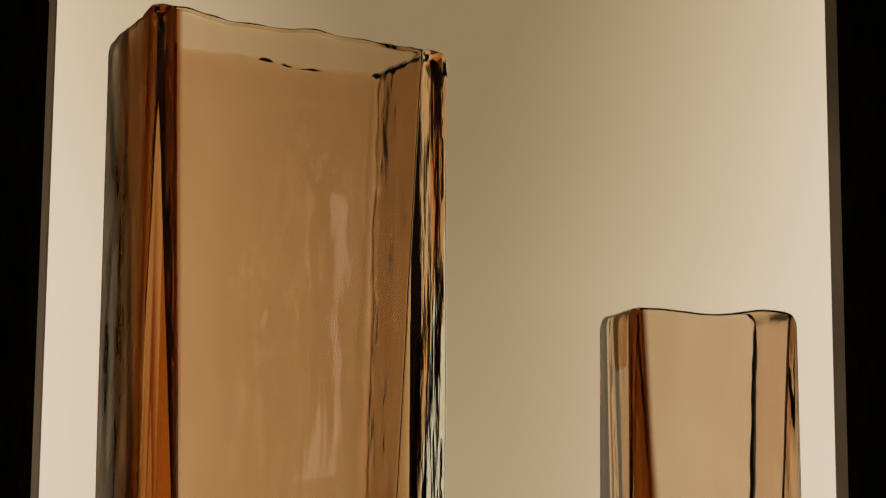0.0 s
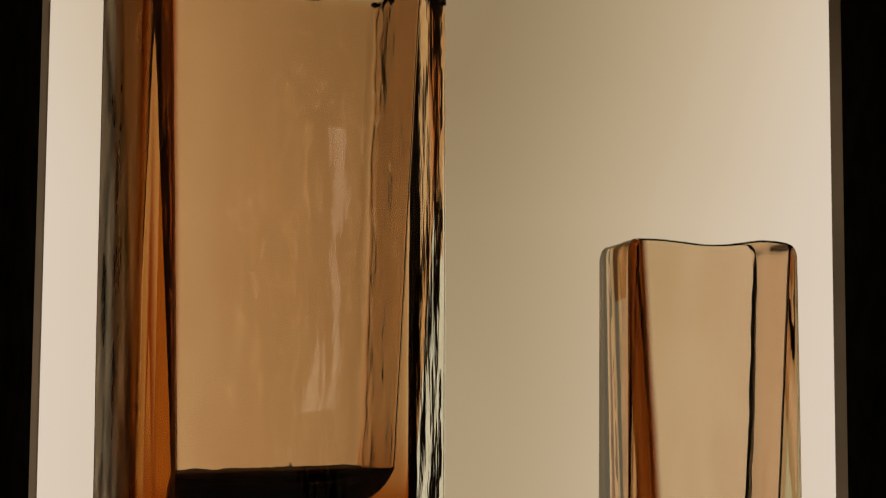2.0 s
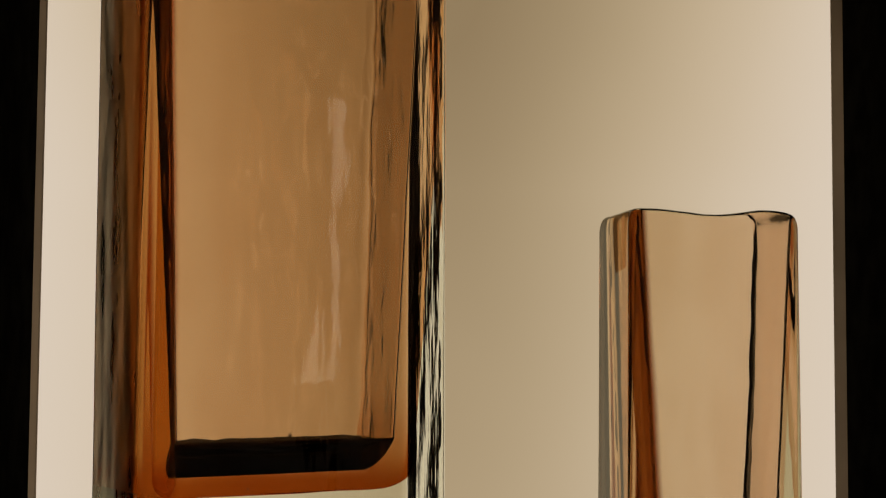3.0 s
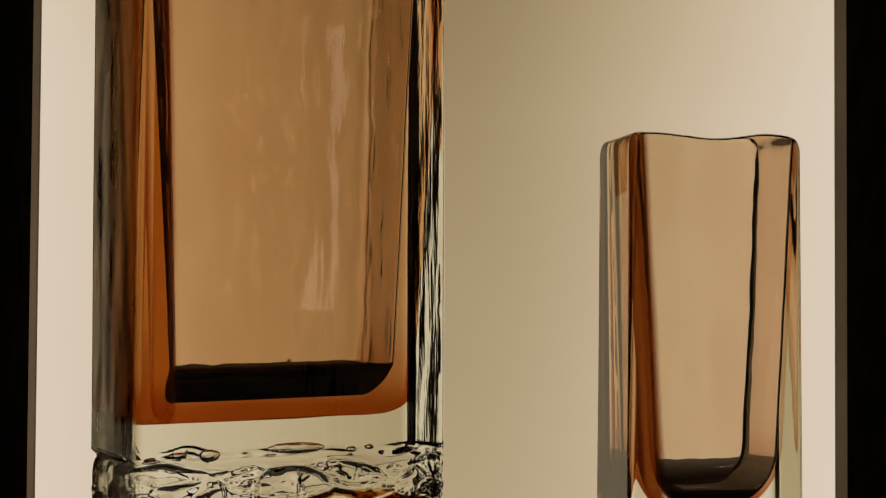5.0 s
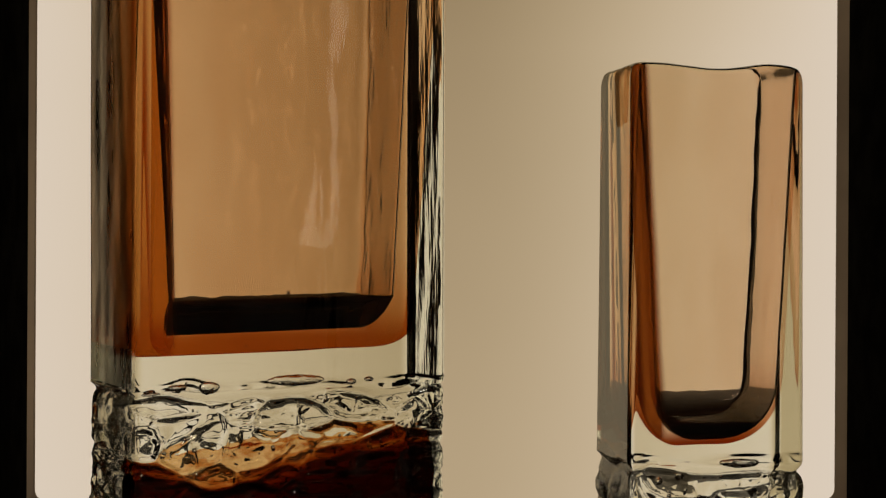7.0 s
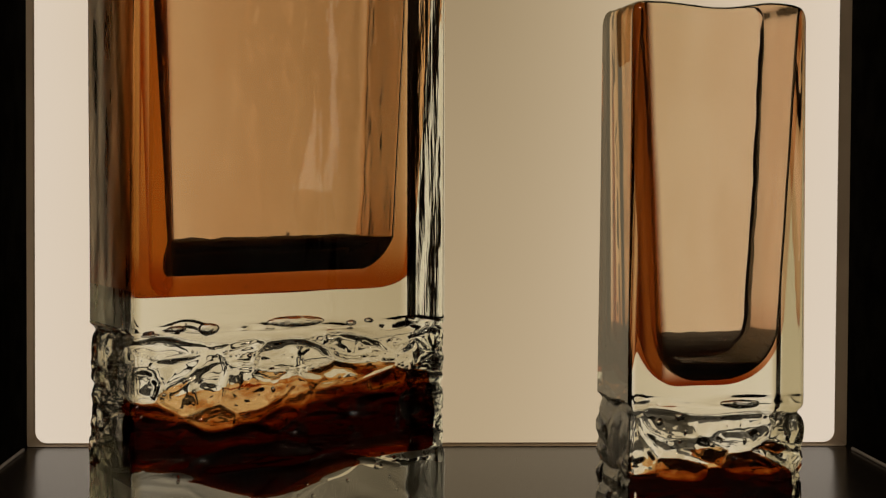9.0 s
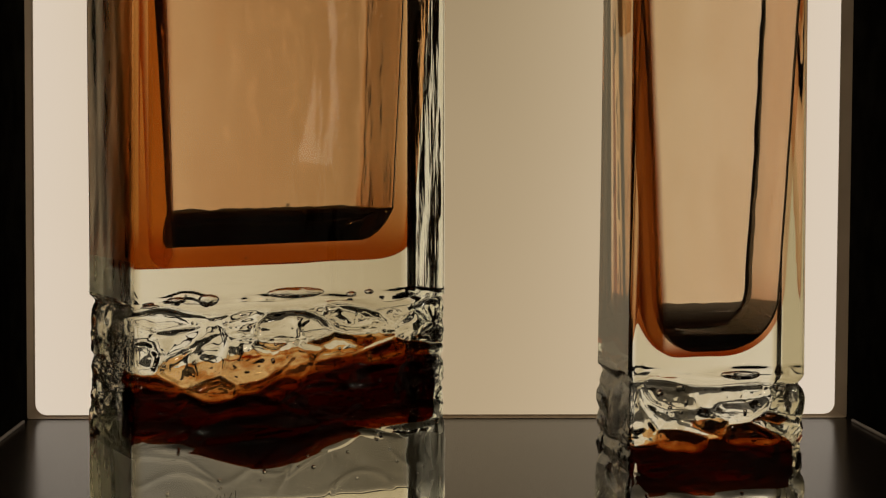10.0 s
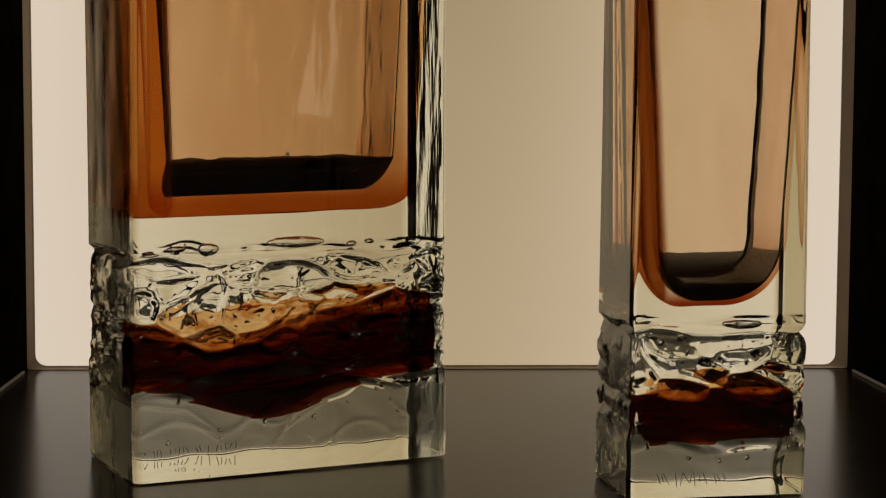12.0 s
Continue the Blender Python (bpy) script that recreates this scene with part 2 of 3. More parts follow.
def make_vase(spec, m):
    """A cased glass vase. Its own frame: x along the broad front, y into the depth, z up, origin at the front left foot."""
    W, S, H, N = spec["W"], spec["S"], spec["H"], spec["N"]
    root = new("glass_vase")
    tagged(root, spec["label"], "vase", "pair of glass vases")
    b0, b1 = spec["belt"]
    zs = [z for z in (0.0005, 0.0009, 0.0018) if z < b0 - 0.0065]
    zs += list(np.arange(zs[-1] + 0.001, b0 - 0.0065, 0.0006))
    zs += list(np.arange(b0 - 0.006, b1 + 0.008, spec["step"]))
    zs += list(np.linspace(b1 + 0.011, H - 0.007, 46)) + [H - 0.004, H - 0.0025, H - 0.0012, H - 0.0004, H]
    inset = {0.0005: 0.0002, 0.0009: 0.00005, 0.0018: 0.0, H - 0.0025: 0.0002, H - 0.0012: 0.0006, H - 0.0004: 0.0012, H: 0.0019}
    verts = []
    for z in zs:
        taper = spec["taper"] * z / H
        e = inset.get(z, 0.0)
        pts, nor = rounded_rect(e + taper, W - e - taper, e + taper, S - e - taper, spec["corner"], N)
        soft = max(0.0, min(1.0, (z - b0) / 0.004 + 0.5)) * max(0.0, min(1.0, (b1 - z) / 0.004 + 0.5))
        lift = max(0.0, (z - (H - 0.03)) / 0.03)
        for (x, y), (a, b) in zip(pts, nor):
            edge = noise.noise(Vector((x * 55, y * 55, 3.1))) * 0.0035
            here = max(0.0, min(1.0, (z - b0 - edge) / 0.0022 + 0.5)) * max(0.0, min(1.0, (b1 + edge - z) / 0.0018 + 0.5))
            h = noise.noise(Vector((x * 30, y * 30, z * 14))) * spec["wave"]
            if z < b0 + 0.004:
                low = min(1.0, z / 0.006) * min(1.0, (b0 + 0.004 - z) / 0.004)
                h += low * 0.00016 * math.exp(-(noise.noise(Vector((x * 42, y * 42, z * 70 + 4))) / 0.07) ** 2)
                h += low * (noise.noise(Vector((x * 55, y * 55, z * 90 + x * 60))) * 0.0002 + 0.0002)
            if soft > 0 or here > 0:
                groove = spec["groove"](x / W) + 0.0015 * noise.noise(Vector((x * 60, y * 60, 7.7))) + 0.0015 * noise.noise(Vector((x * 120, y * 120, 1.7)))
                row = 0.0 if z > groove else 1.0
                size = spec["shells"] if row == 0 else (spec["shells"][0] * 1.5, spec["shells"][1] * 0.9)
                r = hewn((x, y, z), 11.3 + 5 * row + spec["seed"], size)
                cut = 1 - math.exp(-((z - groove) / 0.0014) ** 2)
                relief = spec["depth"] * (0.6 if abs(a) > 0.8 else 1.0)
                if row == 0 or z > b0 + 0.006:
                    r += (0.11 + 0.2 * row) * hewn((x, y, z), 47.1 + spec["seed"], (size[0] * 0.42, size[1] * 0.38))
                h += here * (r * (0.3 + 0.7 * cut) - 0.1) * relief
                h -= here * (1 - cut) * spec["depth"] * 0.4
                h -= 0.0012 * math.exp(-((z - b1 - edge) / 0.0014) ** 2)
            top = spec["rim"](x / W, y / S) * lift * lift
            verts.append((x + a * h + spec["flare"] * y * (x / W) ** 2, y + b * h, z + top))
    outer_rings = len(zs)
    # the cavity, from the rim down
    floor_z, t = spec["cavity_floor"], spec["walls"]
    ks = [1.0, 0.9965, 0.99] + list(np.linspace(0.975, 0.2, 44)) + list(0.2 * (1 - np.sin(np.linspace(0.04, 1.0, 26) * math.pi / 2)))
    deep = H - 0.0004 - floor_z
    edge_k = t["round_v"] / deep
    ks = sorted(ks + [edge_k + 0.012, edge_k + 0.004, edge_k + 0.001, edge_k - 0.001, edge_k - 0.004], reverse=True)
    for k in ks:
        z = floor_z + deep * k
        up = z - floor_z
        x0 = t["left"][0] + (t["left"][1] - t["left"][0]) * k
        x1 = W - t["right"][0] - (t["right"][1] - t["right"][0]) * k
        y0 = t["front"][0] + (t["front"][1] - t["front"][0]) * k
        y1 = S - t["back"][0] - (t["back"][1] - t["back"][0]) * k
        cu = 1 - (1 - min(1, (up + 1e-5) / t["round_u"])) ** 2.4
        iu, iv = t["round_u"] * 0.8 * (1 - math.sqrt(max(0.0, cu))), (y1 - y0) / 2 * 0.97 * bowl(up / t["round_v"], t["wedge"])
        bx0, bx1, by0, by1 = x0 + iu * t["left_round"] + (-0.0008 if k == 1.0 else 0), x1 - iu + (0.0008 if k == 1.0 else 0), y0 + iv - (0.0008 if k == 1.0 else 0), y1 - iv + (0.0008 if k == 1.0 else 0)
        most = min((by1 - by0) * 0.45, (bx1 - bx0) * 0.45)
        pts, nor = rounded_rect(bx0, bx1, by0, by1, tuple(min(c[0] + (c[1] - c[0]) * k, most) for c in t["corner"]), N)
        pts = skewed(pts, t["skew"], t["knee"][0] + (t["knee"][1] - t["knee"][0]) * k)
        lift = max(0.0, (z - (H - 0.03)) / 0.03)
        for (x, y), (a, b) in zip(pts, nor):
            h = noise.noise(Vector((x * 45 + 9, y * 45, z * 12))) * spec["wave"] * 1.3
            h += spec["skin"] * (noise.noise(Vector((x * 160 + 3, y * 160, z * 60))) * 0.00012 + noise.noise(Vector((x * 300, y * 300, z * 220))) * 0.00006)
            sag = spec["sag"] * (x / W - 0.5) * max(0.0, 1 - up / 0.06)
            verts.append((x + a * h, y + b * h, z + spec["rim"](x / W, y / S) * lift * lift + sag))
    rings = outer_rings + len(ks)
    quads = strips(rings, N)
    nout = (outer_rings - 1) * N
    zmid = np.repeat((np.array(zs)[1:] + np.array(zs)[:-1]) / 2, N)
    _, nor = rounded_rect(0, W, 0, S, spec["corner"], N)
    side = np.tile(np.abs(nor[:, 0]) > 0.8, outer_rings - 1)
    left = np.tile(nor[:, 0] < -0.8, outer_rings - 1)
    belt = (zmid > b0 - 0.003) & (zmid < b1 + 0.003)
    idx = np.where(belt, np.where(left, 5, 2), np.where(left, np.where(zmid > spec["cavity_floor"] - 0.004, 6, 4), np.where(side, np.where(zmid > b1, 1, 4), 0)))
    idx = np.concatenate([idx, np.full(3 * N, 0), np.full(len(quads) - nout - 3 * N, 3)])
    faces = [tuple(q) for q in quads.tolist()]
    faces.append(tuple(range(N - 1, -1, -1)))
    last = (rings - 1) * N
    faces.append(tuple(range(last, last + N)))
    idx = np.concatenate([idx, [0, 3]])
    body = link("body", verts, faces, [M_clear, spec["side_mat"], M_hewn, spec["cavity_mat"], spec["foot_mat"], M_hewn_side, spec["left_mat"]], root, spec["body_label"], idx)
    body.data.polygons[len(faces) - 2].use_smooth = False
    # the amber layer round the cavity: front and back, far left, right, left, and left front edge
    verts, kl = [], [1.0] + list(np.linspace(0.98, 0.16, 30)) + list(0.16 * (1 - np.sin(np.linspace(0.04, 1.0, 20) * math.pi / 2)))
    lz = floor_z - t["under"]
    for k in kl:
        z = lz + (H - 0.0010 - lz) * k
        up = z - lz
        off = t["amber"][0] + (t["amber"][1] - t["amber"][0]) * k
        x0 = t["left"][0] + (t["left"][1] - t["left"][0]) * k - off * t["thick_left"]
        x0 = max(0.0006, x0)
        x1 = min(W - 0.002, W - t["right"][0] - (t["right"][1] - t["right"][0]) * k + off * (1 + t["swell_right"] * k))
        y0 = t["front"][0] + (t["front"][1] - t["front"][0]) * k - off * 0.4
        y1 = S - t["back"][0] - (t["back"][1] - t["back"][0]) * k + off * 0.4
        cu = 1 - (1 - min(1, (up + 1e-5) / (t["round_u"] * 1.15))) ** 2.2
        cv = 1 - (1 - min(1, (up + 1e-5) / (t["round_v"] * 0.6))) ** 2.0
        iu, iv = t["round_u"] * 0.9 * (1 - math.sqrt(max(0.0, cu))), (y1 - y0) / 2 * 0.9 * (1 - math.sqrt(max(0.0, cv)))
        most = (y1 - y0 - 2 * iv) * 0.45
        pts, nor = rounded_rect(x0 + iu * t["left_round"], x1 - iu, y0 + iv, y1 - iv, tuple(min((c[0] + (c[1] - c[0]) * k) * 1.25, most) for c in t["corner"]), 160)
        pts = skewed(pts, t["skew"], t["knee"][0] + (t["knee"][1] - t["knee"][0]) * k)
        for (x, y), (a, b) in zip(pts, nor):
            sag = spec["sag"] * (x / W - 0.5) * max(0.0, 1 - up / 0.06) + noise.noise(Vector((x * 60, y * 60, 5))) * 0.0008 * max(0.0, 1 - up / 0.02)
            sag += spec["rim"](x / W, y / S) * max(0.0, (z - (H - 0.03)) / 0.03) ** 2
            verts.append((x, y, z + sag))
    q = strips(len(kl), 160, True)
    pts, nor = rounded_rect(0, W, 0, S, 0.004, 160)
    wall = np.where(nor[:, 0] > 0.8, 2, np.where(nor[:, 0] > -0.8, 0, np.where(pts[:, 1] > 0.6 * S, 1, np.where(pts[:, 1] > 0.22 * S, 3, 4))))
    ends = np.tile(wall, len(kl) - 1)
    faces = [tuple(v) for v in q.tolist()] + [tuple(range((len(kl) - 1) * 160, len(kl) * 160))]
    link("amber_layer", verts, faces, spec["amber_mats"], root, "amber glass layer cased in clear glass", np.concatenate([ends, [0]]))
    # an added dark red body, standing in for the amber mirrored inside the foot
    c = spec["core"]
    verts, rows = [], 22
    for k in range(rows):
        f = k / (rows - 1)
        bulge = math.sqrt(max(0.0, 1 - (2 * f - 1) ** 2))
        ins = c["inset"] + c["round"] * (1 - bulge)
        pts, nor = rounded_rect(ins + c["left"], W - ins, ins, ins + c["deep"], 0.003, 160)
        for x, y in pts:
            hi = spec["groove"](x / W) + c["over"] * (1 + 0.5 * noise.noise(Vector((x * 90, y * 90, 7.7)))) + c["lean"] * (x / W - 0.5)
            lo = c["bottom"] - c["belly"] * math.exp(-((x / W - 0.42) / 0.25) ** 2) + 0.0015 * noise.noise(Vector((x * 70, y * 70, 2.2)))
            verts.append((x, y, lo + (hi - lo) * f))
    q = strips(rows, 160)
    faces = [tuple(v) for v in q.tolist()] + [tuple(range(159, -1, -1)), tuple(range((rows - 1) * 160, rows * 160))]
    core = link("reflection_core", verts, faces, [spec["core_mat"]], root, "added dark red body for the amber mirrored in the foot")
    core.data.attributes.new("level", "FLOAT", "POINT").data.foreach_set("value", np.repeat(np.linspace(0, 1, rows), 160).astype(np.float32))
    rnd = random.Random(spec["seed"] + 5)
    bm = bmesh.new()
    for x, y, z, r in spec["seeds"]:
        bmesh.ops.create_icosphere(bm, subdivisions=2, radius=r, matrix=pose(x, y, z))
    for x, z, rx, rz in spec["voids"]:
        got = bmesh.ops.create_icosphere(bm, subdivisions=4, radius=1, matrix=pose(x, 0.0034, z) @ Matrix.Diagonal((rx, 0.0010, rz, 1)))
        for v in got["verts"]:
            v.co += Vector((0, 1, 1)) * noise.noise(v.co * 1600) * 0.00022
    for _ in range(spec["bubbles"]):
        r = rnd.choice((0.0003, 0.0004, 0.0006, 0.0008))
        low = rnd.random() < 0.35
        at = (rnd.uniform(0.006, W - 0.006), rnd.uniform(0.0038, 0.008), rnd.uniform(0.010, b0) if low else rnd.uniform(c["bottom"] + 0.020, b1 - 0.003))
        bmesh.ops.create_icosphere(bm, subdivisions=2, radius=r, matrix=pose(*at) @ Matrix.Diagonal((1, 1, rnd.uniform(0.7, 1.2), 1)))
    tagged(part("bubbles", bm, M_bubble, root, "small air bubbles in the foot", True), kind="stuff")
    bm = bmesh.new()
    x, x1, y, z, tall = spec["marks"]
    while x < x1:
        tilt, long = rnd.uniform(-35, 25), tall * rnd.uniform(0.45, 1.0)
        bmesh.ops.create_cube(bm, size=1, matrix=pose(x, y, z + rnd.uniform(-0.1, 0.1) * tall, 0, tilt, 0) @ Matrix.Diagonal((0.00020, 0.0001, long, 1)))
        x += rnd.choice((0.0011, 0.0014, 0.0016, 0.0030))
    part("engraving", bm, M_engraved, root, "engraved marks low on the foot")
    root.matrix_world = m
    return root


# ---- the niche ----
X0, X1, YB, YF, TOP = -0.1428, 0.2148, 0.7375, 0.455, 0.47

niche = new("display_niche")
tagged(niche, "black lacquered display niche with a smooth floor", "niche", kind="structure")
part("floor", block((X0 - 0.018, YF, -0.018), (X1 + 0.018, YB + 0.05, 0.0)), M_floor, niche, "glossy black niche floor")
part("side_wall", block((X0 - 0.018, YF, 0.0), (X0, YB + 0.05, TOP)), M_side, niche)
part("side_wall", block((X1, YF, 0.0), (X1 + 0.018, YB + 0.05, TOP)), M_side, niche)
part("top", block((X0 - 0.018, YF, TOP), (X1 + 0.018, YB + 0.05, TOP + 0.018)), M_side, niche)
part("back_wall", block((X0, YB + 0.03, 0.0), (X1, YB + 0.05, TOP)), M_side, niche)


def bead(x, parent):
    bm = bmesh.new()
    bmesh.ops.create_cone(bm, segments=10, radius1=0.0007, radius2=0.0007, depth=0.25, cap_ends=True)
    bmesh.ops.rotate(bm, verts=bm.verts, matrix=Matrix.Rotation(math.pi / 2, 3, "X"))
    bmesh.ops.translate(bm, verts=bm.verts, vec=(x, YB - 0.14, 0.0007))
    return part("bead", bm, M_bead, parent, "thin bead along the floor joint", True)


bead(X0 + 0.0007, niche)
bead(X1 - 0.0007, niche)

panel = new("light_panel")
tagged(panel, "opal white light panel with rounded corners in a grey-brown frame", "light panel", kind="structure")
PX0, PX1, PZ0, PZ1 = -0.1400, 0.2105, 0.0012, TOP - 0.004


def ring_frame():
    """Frame round the panel: outside square, inside with rounded corners, its inner lip rounded over."""
    n = 1600
    inner, _ = rounded_rect(PX0, PX1, PZ0, PZ1, 0.005, n)
    lip, _ = rounded_rect(PX0 - 0.0006, PX1 + 0.0006, PZ0 - 0.0006, PZ1 + 0.0006, 0.0055, n)
    outer, _ = rounded_rect(X0 + 0.0001, X1 - 0.0001, 0.0002, TOP - 0.0002, 0.0008, n)
    v = [(x, YB + 0.0012, z) for x, z in inner] + [(x, YB + 0.0004, z) for x, z in inner] + [(x, YB - 0.0001, z) for x, z in lip] + [(x, YB - 0.0034, z) for x, z in outer] + [(x, YB + 0.01, z) for x, z in outer]
    return v, [tuple(q) for q in strips(5, n).tolist()]


v, q = ring_frame()
link("frame", v, q, [M_bezel], panel, "grey-brown painted frame", smooth=False)
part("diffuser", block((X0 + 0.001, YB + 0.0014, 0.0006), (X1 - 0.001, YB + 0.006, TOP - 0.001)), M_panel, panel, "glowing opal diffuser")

# ---- the dark room round the niche ----
room = new("room")
tagged(room, "dark painted room in front of the niche", "room", kind="structure")
RX, RS, RN, RLO, RHI = 1.3, -1.5, 0.85, -0.9, 1.3
part("floor", block((-RX, RS, RLO - 0.05), (RX, RN, RLO)), M_room, room)
part("ceiling", block((-RX, RS, RHI), (RX, RN, RHI + 0.05)), M_room, room)
part("wall_south", block((-RX, RS - 0.05, RLO), (RX, RS, RHI)), M_room, room)
part("wall_west", block((-RX - 0.05, RS, RLO), (-RX, RN, RHI)), M_room, room)
part("wall_east", block((RX, RS, RLO), (RX + 0.05, RN, RHI)), M_room, room)
part("wall_north", block((-RX, RN, RLO), (RX, RN + 0.05, RHI)), M_room, room)
part("plinth", block((X0 - 0.018, YF, -0.9), (X1 + 0.018, YB + 0.05, -0.018)), M_side, room, "black plinth that carries the niche")


def gleam_tube(x, y):
    """A slim glowing tube on a stand, added in the room out of view; it shows only as a broken gleam on the glass."""
    root = new("gleam_tube")
    tagged(root, "slim warm glowing tube on a stand, added out of view for a gleam", "lamp")
    for name, r, z0, z1, mat in (("base", 0.11, -0.9, -0.885, M_side), ("pole", 0.008, -0.885, 0.11, M_side), ("tube", 0.010, 0.11, 0.46, M_tube)):
        bm = bmesh.new()
        bmesh.ops.create_cone(bm, segments=24, radius1=r, radius2=r, depth=z1 - z0, cap_ends=True)
        bmesh.ops.translate(bm, verts=bm.verts, vec=(x, y, (z0 + z1) / 2))
        part(name, bm, mat, root, "", True)
    return root


n = Nodes("tube_glow")
M_tube = n.done(n.add("ShaderNodeEmission", {"Color": (1, 0.86, 0.68, 1), "Strength": 1.6}).outputs[0])
gleam_tube(1.049, -0.531)
# Unseen fill light, added under the ceiling to give the room its dim grey.
n = Nodes("room_fill_glow")
M_fill = n.done(n.add("ShaderNodeEmission", {"Color": (1, 0.88, 0.74, 1), "Strength": ROOM_GLOW}).outputs[0])
room_fill = new("room_fill")
tagged(room_fill, "added round fill light under the ceiling, out of view", "lamp")
bm = bmesh.new()
bmesh.ops.create_cone(bm, segments=48, radius1=0.2, radius2=0.2, depth=0.03, cap_ends=True)
bmesh.ops.translate(bm, verts=bm.verts, vec=(0, -0.7, 1.283))
part("diffuser", bm, M_fill, room_fill)

# ---- the vases ----
A_LIGHT, A_DEEP = (0.978, 0.864, 0.757), (0.62, 0.28, 0.075)
BIG = dict(
    W=0.1029, S=0.0531, H=0.2585, N=760, step=0.0005, corner=0.0028, taper=0.0, flare=0.026, wave=0.0002, skin=1.0, seed=3.0,
    groove=lambda u: 0.0497 - 0.0107 * math.exp(-((u - 0.26) / 0.16) ** 2) - 0.004 * math.exp(-((u - 0.5) / 0.15) ** 2), belt=(0.026, 0.0665), shells=(0.017, 0.011), depth=0.0024, cavity_floor=0.0855, sag=0.002,
    voids=[(0.052, 0.0708, 0.0095, 0.0017), (0.024, 0.0695, 0.0034, 0.0017), (0.006, 0.0682, 0.0030, 0.0011), (0.0140, 0.0697, 0.0030, 0.0009), (0.0705, 0.0698, 0.0018, 0.0009), (0.0765, 0.0704, 0.0016, 0.0008)],
    walls=dict(left=(0.0130, 0.0080), right=(0.0172, 0.0085), front=(0.006, 0.0035), back=(0.0155, 0.0105), skew=0.32, knee=(0.003, 0.028), corner=((0.002, 0.002), (0.005, 0.003), (0.003, 0.003), (0.0012, 0.0012)), round_u=0.009, left_round=0.25, round_v=0.0104, wedge=True, under=0.0062, amber=(0.0060, 0.0041), thick_left=2.1, swell_right=1.3),
    rim=lambda u, v: 0.0014 * math.exp(-(u * u + v * v) / 0.03) + 0.0018 * (1 - u) - 0.0015 * u + 0.0012 * noise.noise(Vector((u * 4.1, v * 2.2, 0.4))) + 0.0009 * noise.noise(Vector((u * 16, v * 8, 2.4))),
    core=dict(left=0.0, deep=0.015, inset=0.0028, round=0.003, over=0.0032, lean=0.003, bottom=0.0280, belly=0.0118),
    bubbles=90, marks=(0.010, 0.044, 0.0531, 0.0024, 0.0026),
    seeds=[(0.0360, 0.004, 0.0818, 0.00035), (0.0545, 0.0175, 0.0975, 0.0006), (0.0168, 0.003, 0.0710, 0.0004)],
    cavity_mat=M_cavity, side_mat=M_rough, foot_mat=M_streaked, left_mat=M_left,
    amber_mats=[tint("amber_face", A_DEEP, A_LIGHT, 0.082, 0.094, sides=(0.0158, -0.0180, 0.0890, 0.045), thick=(0.49, 0.14, 0.015), milk=0.3, milky=(0.95, 0.42, 0.10)), tint("amber_side", A_DEEP, (0.92, 0.66, 0.40), 0.082, 0.12, milk=0.2, milky=(0.95, 0.62, 0.40)), tint("amber_end", A_DEEP, (0.90, 0.68, 0.48), 0.082, 0.12), tint("amber_near", A_DEEP, (0.93, 0.71, 0.48), 0.082, 0.18, milk=0.10, milky=(0.92, 0.48, 0.22)), tint("amber_edge", A_DEEP, (0.70, 0.38, 0.15), 0.082, 0.18, milk=0.12, milky=(0.92, 0.42, 0.14))],
    core_mat=M_reflection,
    label="tall rectangular amber-cased glass vase with a chiselled belt above its foot",
    body_label="thick clear glass with an uneven rim")
tall = make_vase(BIG, pose(-0.0663, 0.5, 0, 0, -0.2, 23.05))

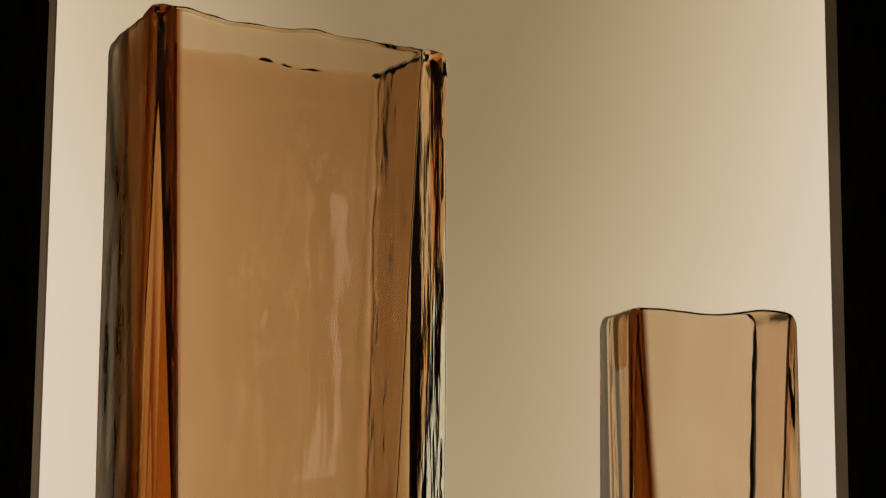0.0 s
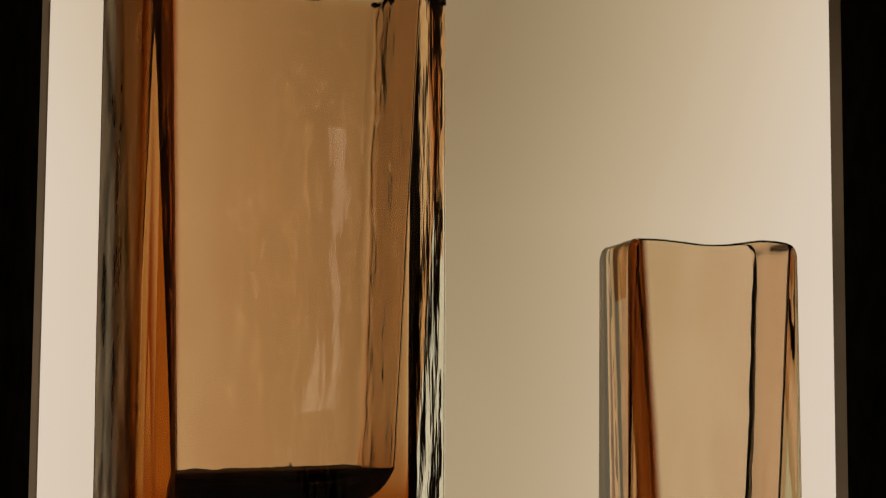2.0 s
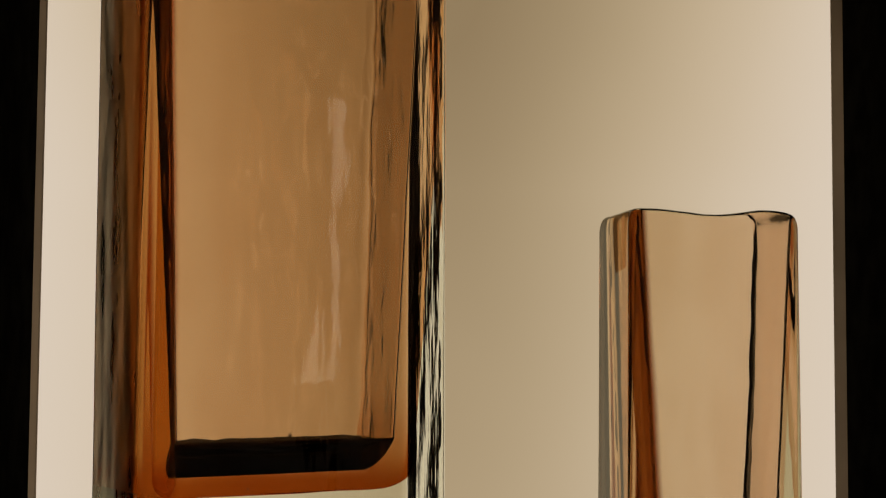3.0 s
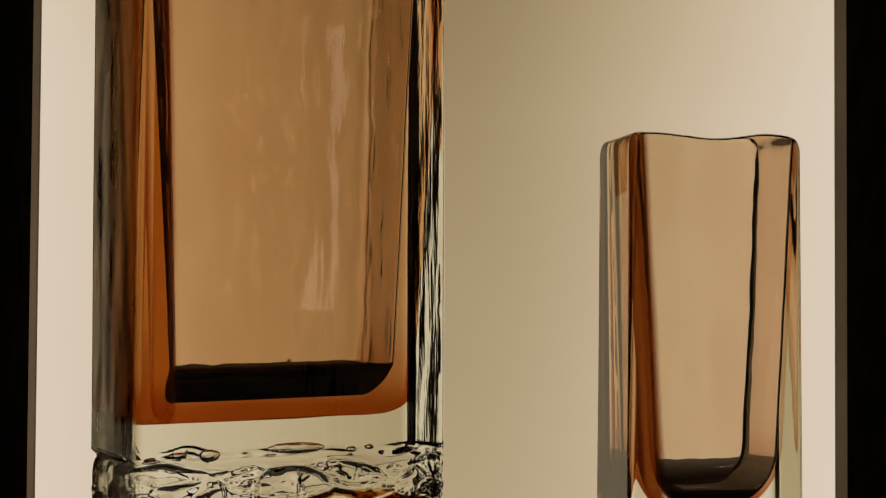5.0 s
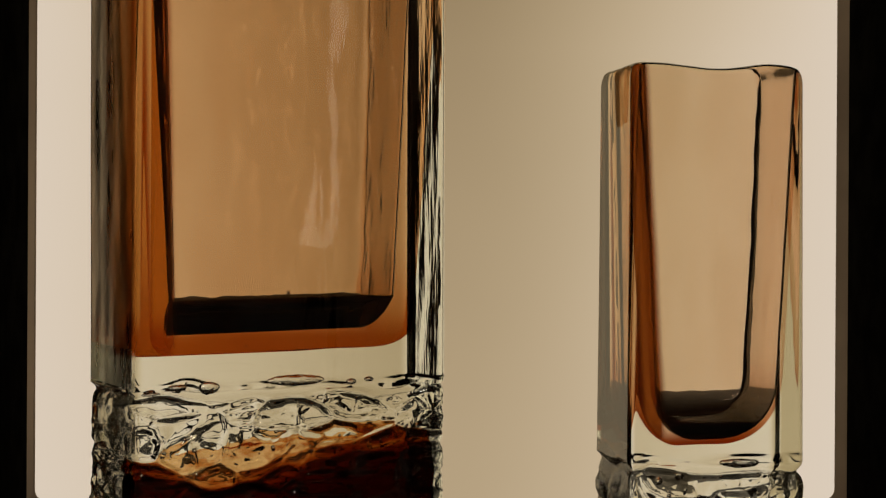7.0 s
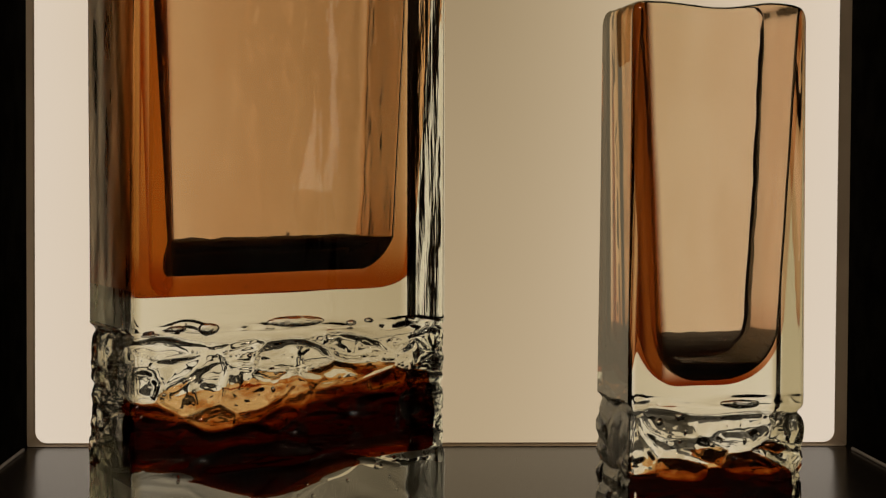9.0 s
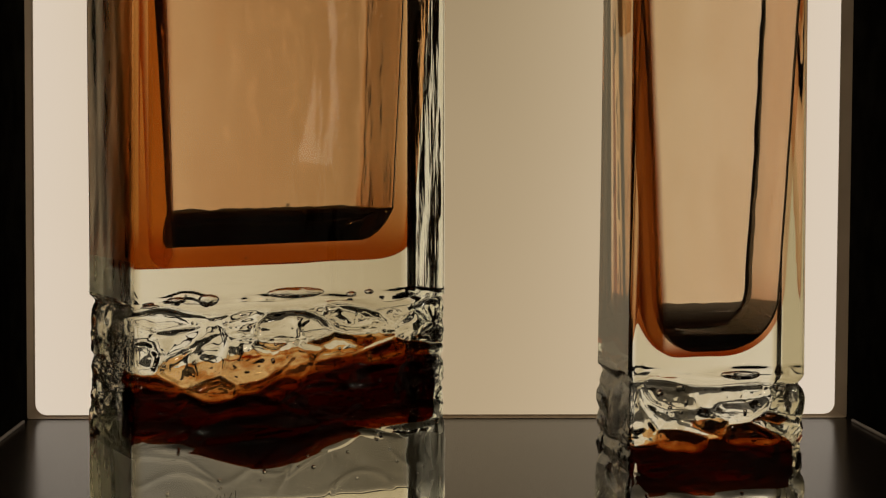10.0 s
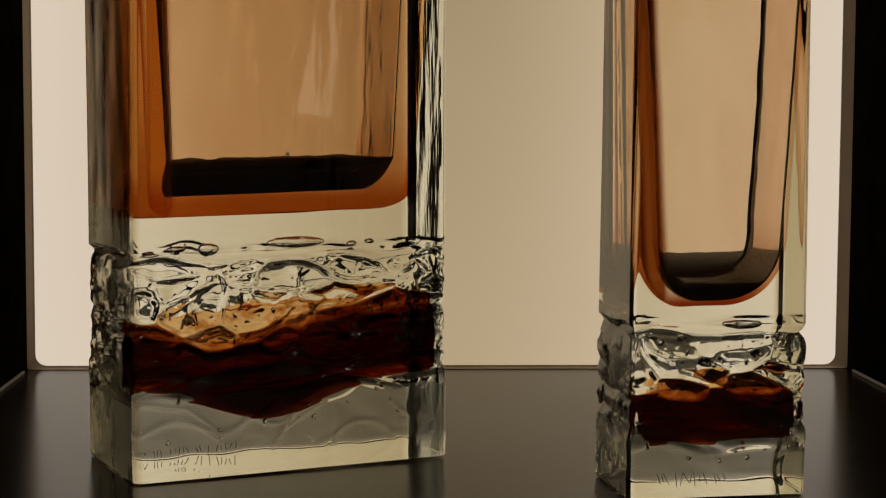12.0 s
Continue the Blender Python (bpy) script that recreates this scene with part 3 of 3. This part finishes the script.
SMALL = dict(
    W=0.0536, S=0.0365, H=0.1650, N=480, step=0.0005, corner=0.0020, taper=0.0008, flare=0.0, wave=0.0001, skin=0.6, seed=31.0,
    groove=lambda u: 0.0300 - 0.0015 * math.exp(-((u - 0.3) / 0.2) ** 2), belt=(0.0150, 0.0485), shells=(0.017, 0.0115), depth=0.0023, cavity_floor=0.0560, sag=0.001, voids=[(0.034, 0.0505, 0.0060, 0.0010), (0.010, 0.0455, 0.0010, 0.0010), (0.016, 0.0465, 0.0016, 0.0009)],
    walls=dict(left=(0.0100, 0.0047), right=(0.0080, 0.0022), front=(0.006, 0.004), back=(0.0036, 0.0022), skew=0.28, knee=(0.006, 0.013), corner=((0.0013, 0.0013), (0.0013, 0.0013), (0.0025, 0.0025), (0.0009, 0.0009)), round_u=0.0185, left_round=1.0, round_v=0.017, wedge=False, under=0.0014, amber=(0.0015, 0.001), thick_left=4.4, swell_right=0.0),
    rim=lambda u, v: 0.0004 + 0.0006 * math.exp(-((u - 0.1) / 0.12) ** 2) - 0.0007 * math.exp(-((u - 0.5) / 0.12) ** 2) + 0.0013 * math.exp(-((u - 0.8) / 0.12) ** 2) - 0.0004 * u + 0.0003 * noise.noise(Vector((u * 9, v * 7, 2.4))),
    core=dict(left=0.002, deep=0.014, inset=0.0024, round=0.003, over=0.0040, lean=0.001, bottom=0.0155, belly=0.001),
    bubbles=36, marks=(0.009, 0.030, 0.0, 0.0062, 0.0042), seeds=[],
    cavity_mat=M_cavity_s, side_mat=M_plain, foot_mat=M_plain, left_mat=M_plain,
    amber_mats=[tint("pale_amber_face", (0.46, 0.14, 0.025), (1.0, 0.93, 0.872), 0.0535, 0.063, sides=(0.0165, -0.058, 0.07, 0.0), thick=(0.32, 0.088, 0.014), milk=0.35, milky=(0.9, 0.38, 0.10)), tint("pale_amber_side", (0.62, 0.27, 0.08), (0.94, 0.82, 0.66), 0.0525, 0.1, milk=0.05, milky=(0.75, 0.6, 0.48)), tint("pale_amber_end", (0.5, 0.17, 0.03), (0.90, 0.74, 0.62), 0.0525, 0.085), tint("pale_amber_near", (0.5, 0.17, 0.03), (0.86, 0.68, 0.50), 0.0525, 0.085, milk=0.08, milky=(0.8, 0.45, 0.2)), tint("pale_amber_edge", (0.5, 0.17, 0.03), (0.74, 0.50, 0.30), 0.0525, 0.085, milk=0.08, milky=(0.8, 0.45, 0.2))],
    core_mat=M_reflection,
    label="small square pale amber glass vase with a chiselled belt",
    body_label="thick clear glass with a softly waved rim")
small = make_vase(SMALL, pose(0.0768, 0.4766, 0, 0, 0, 7.4))
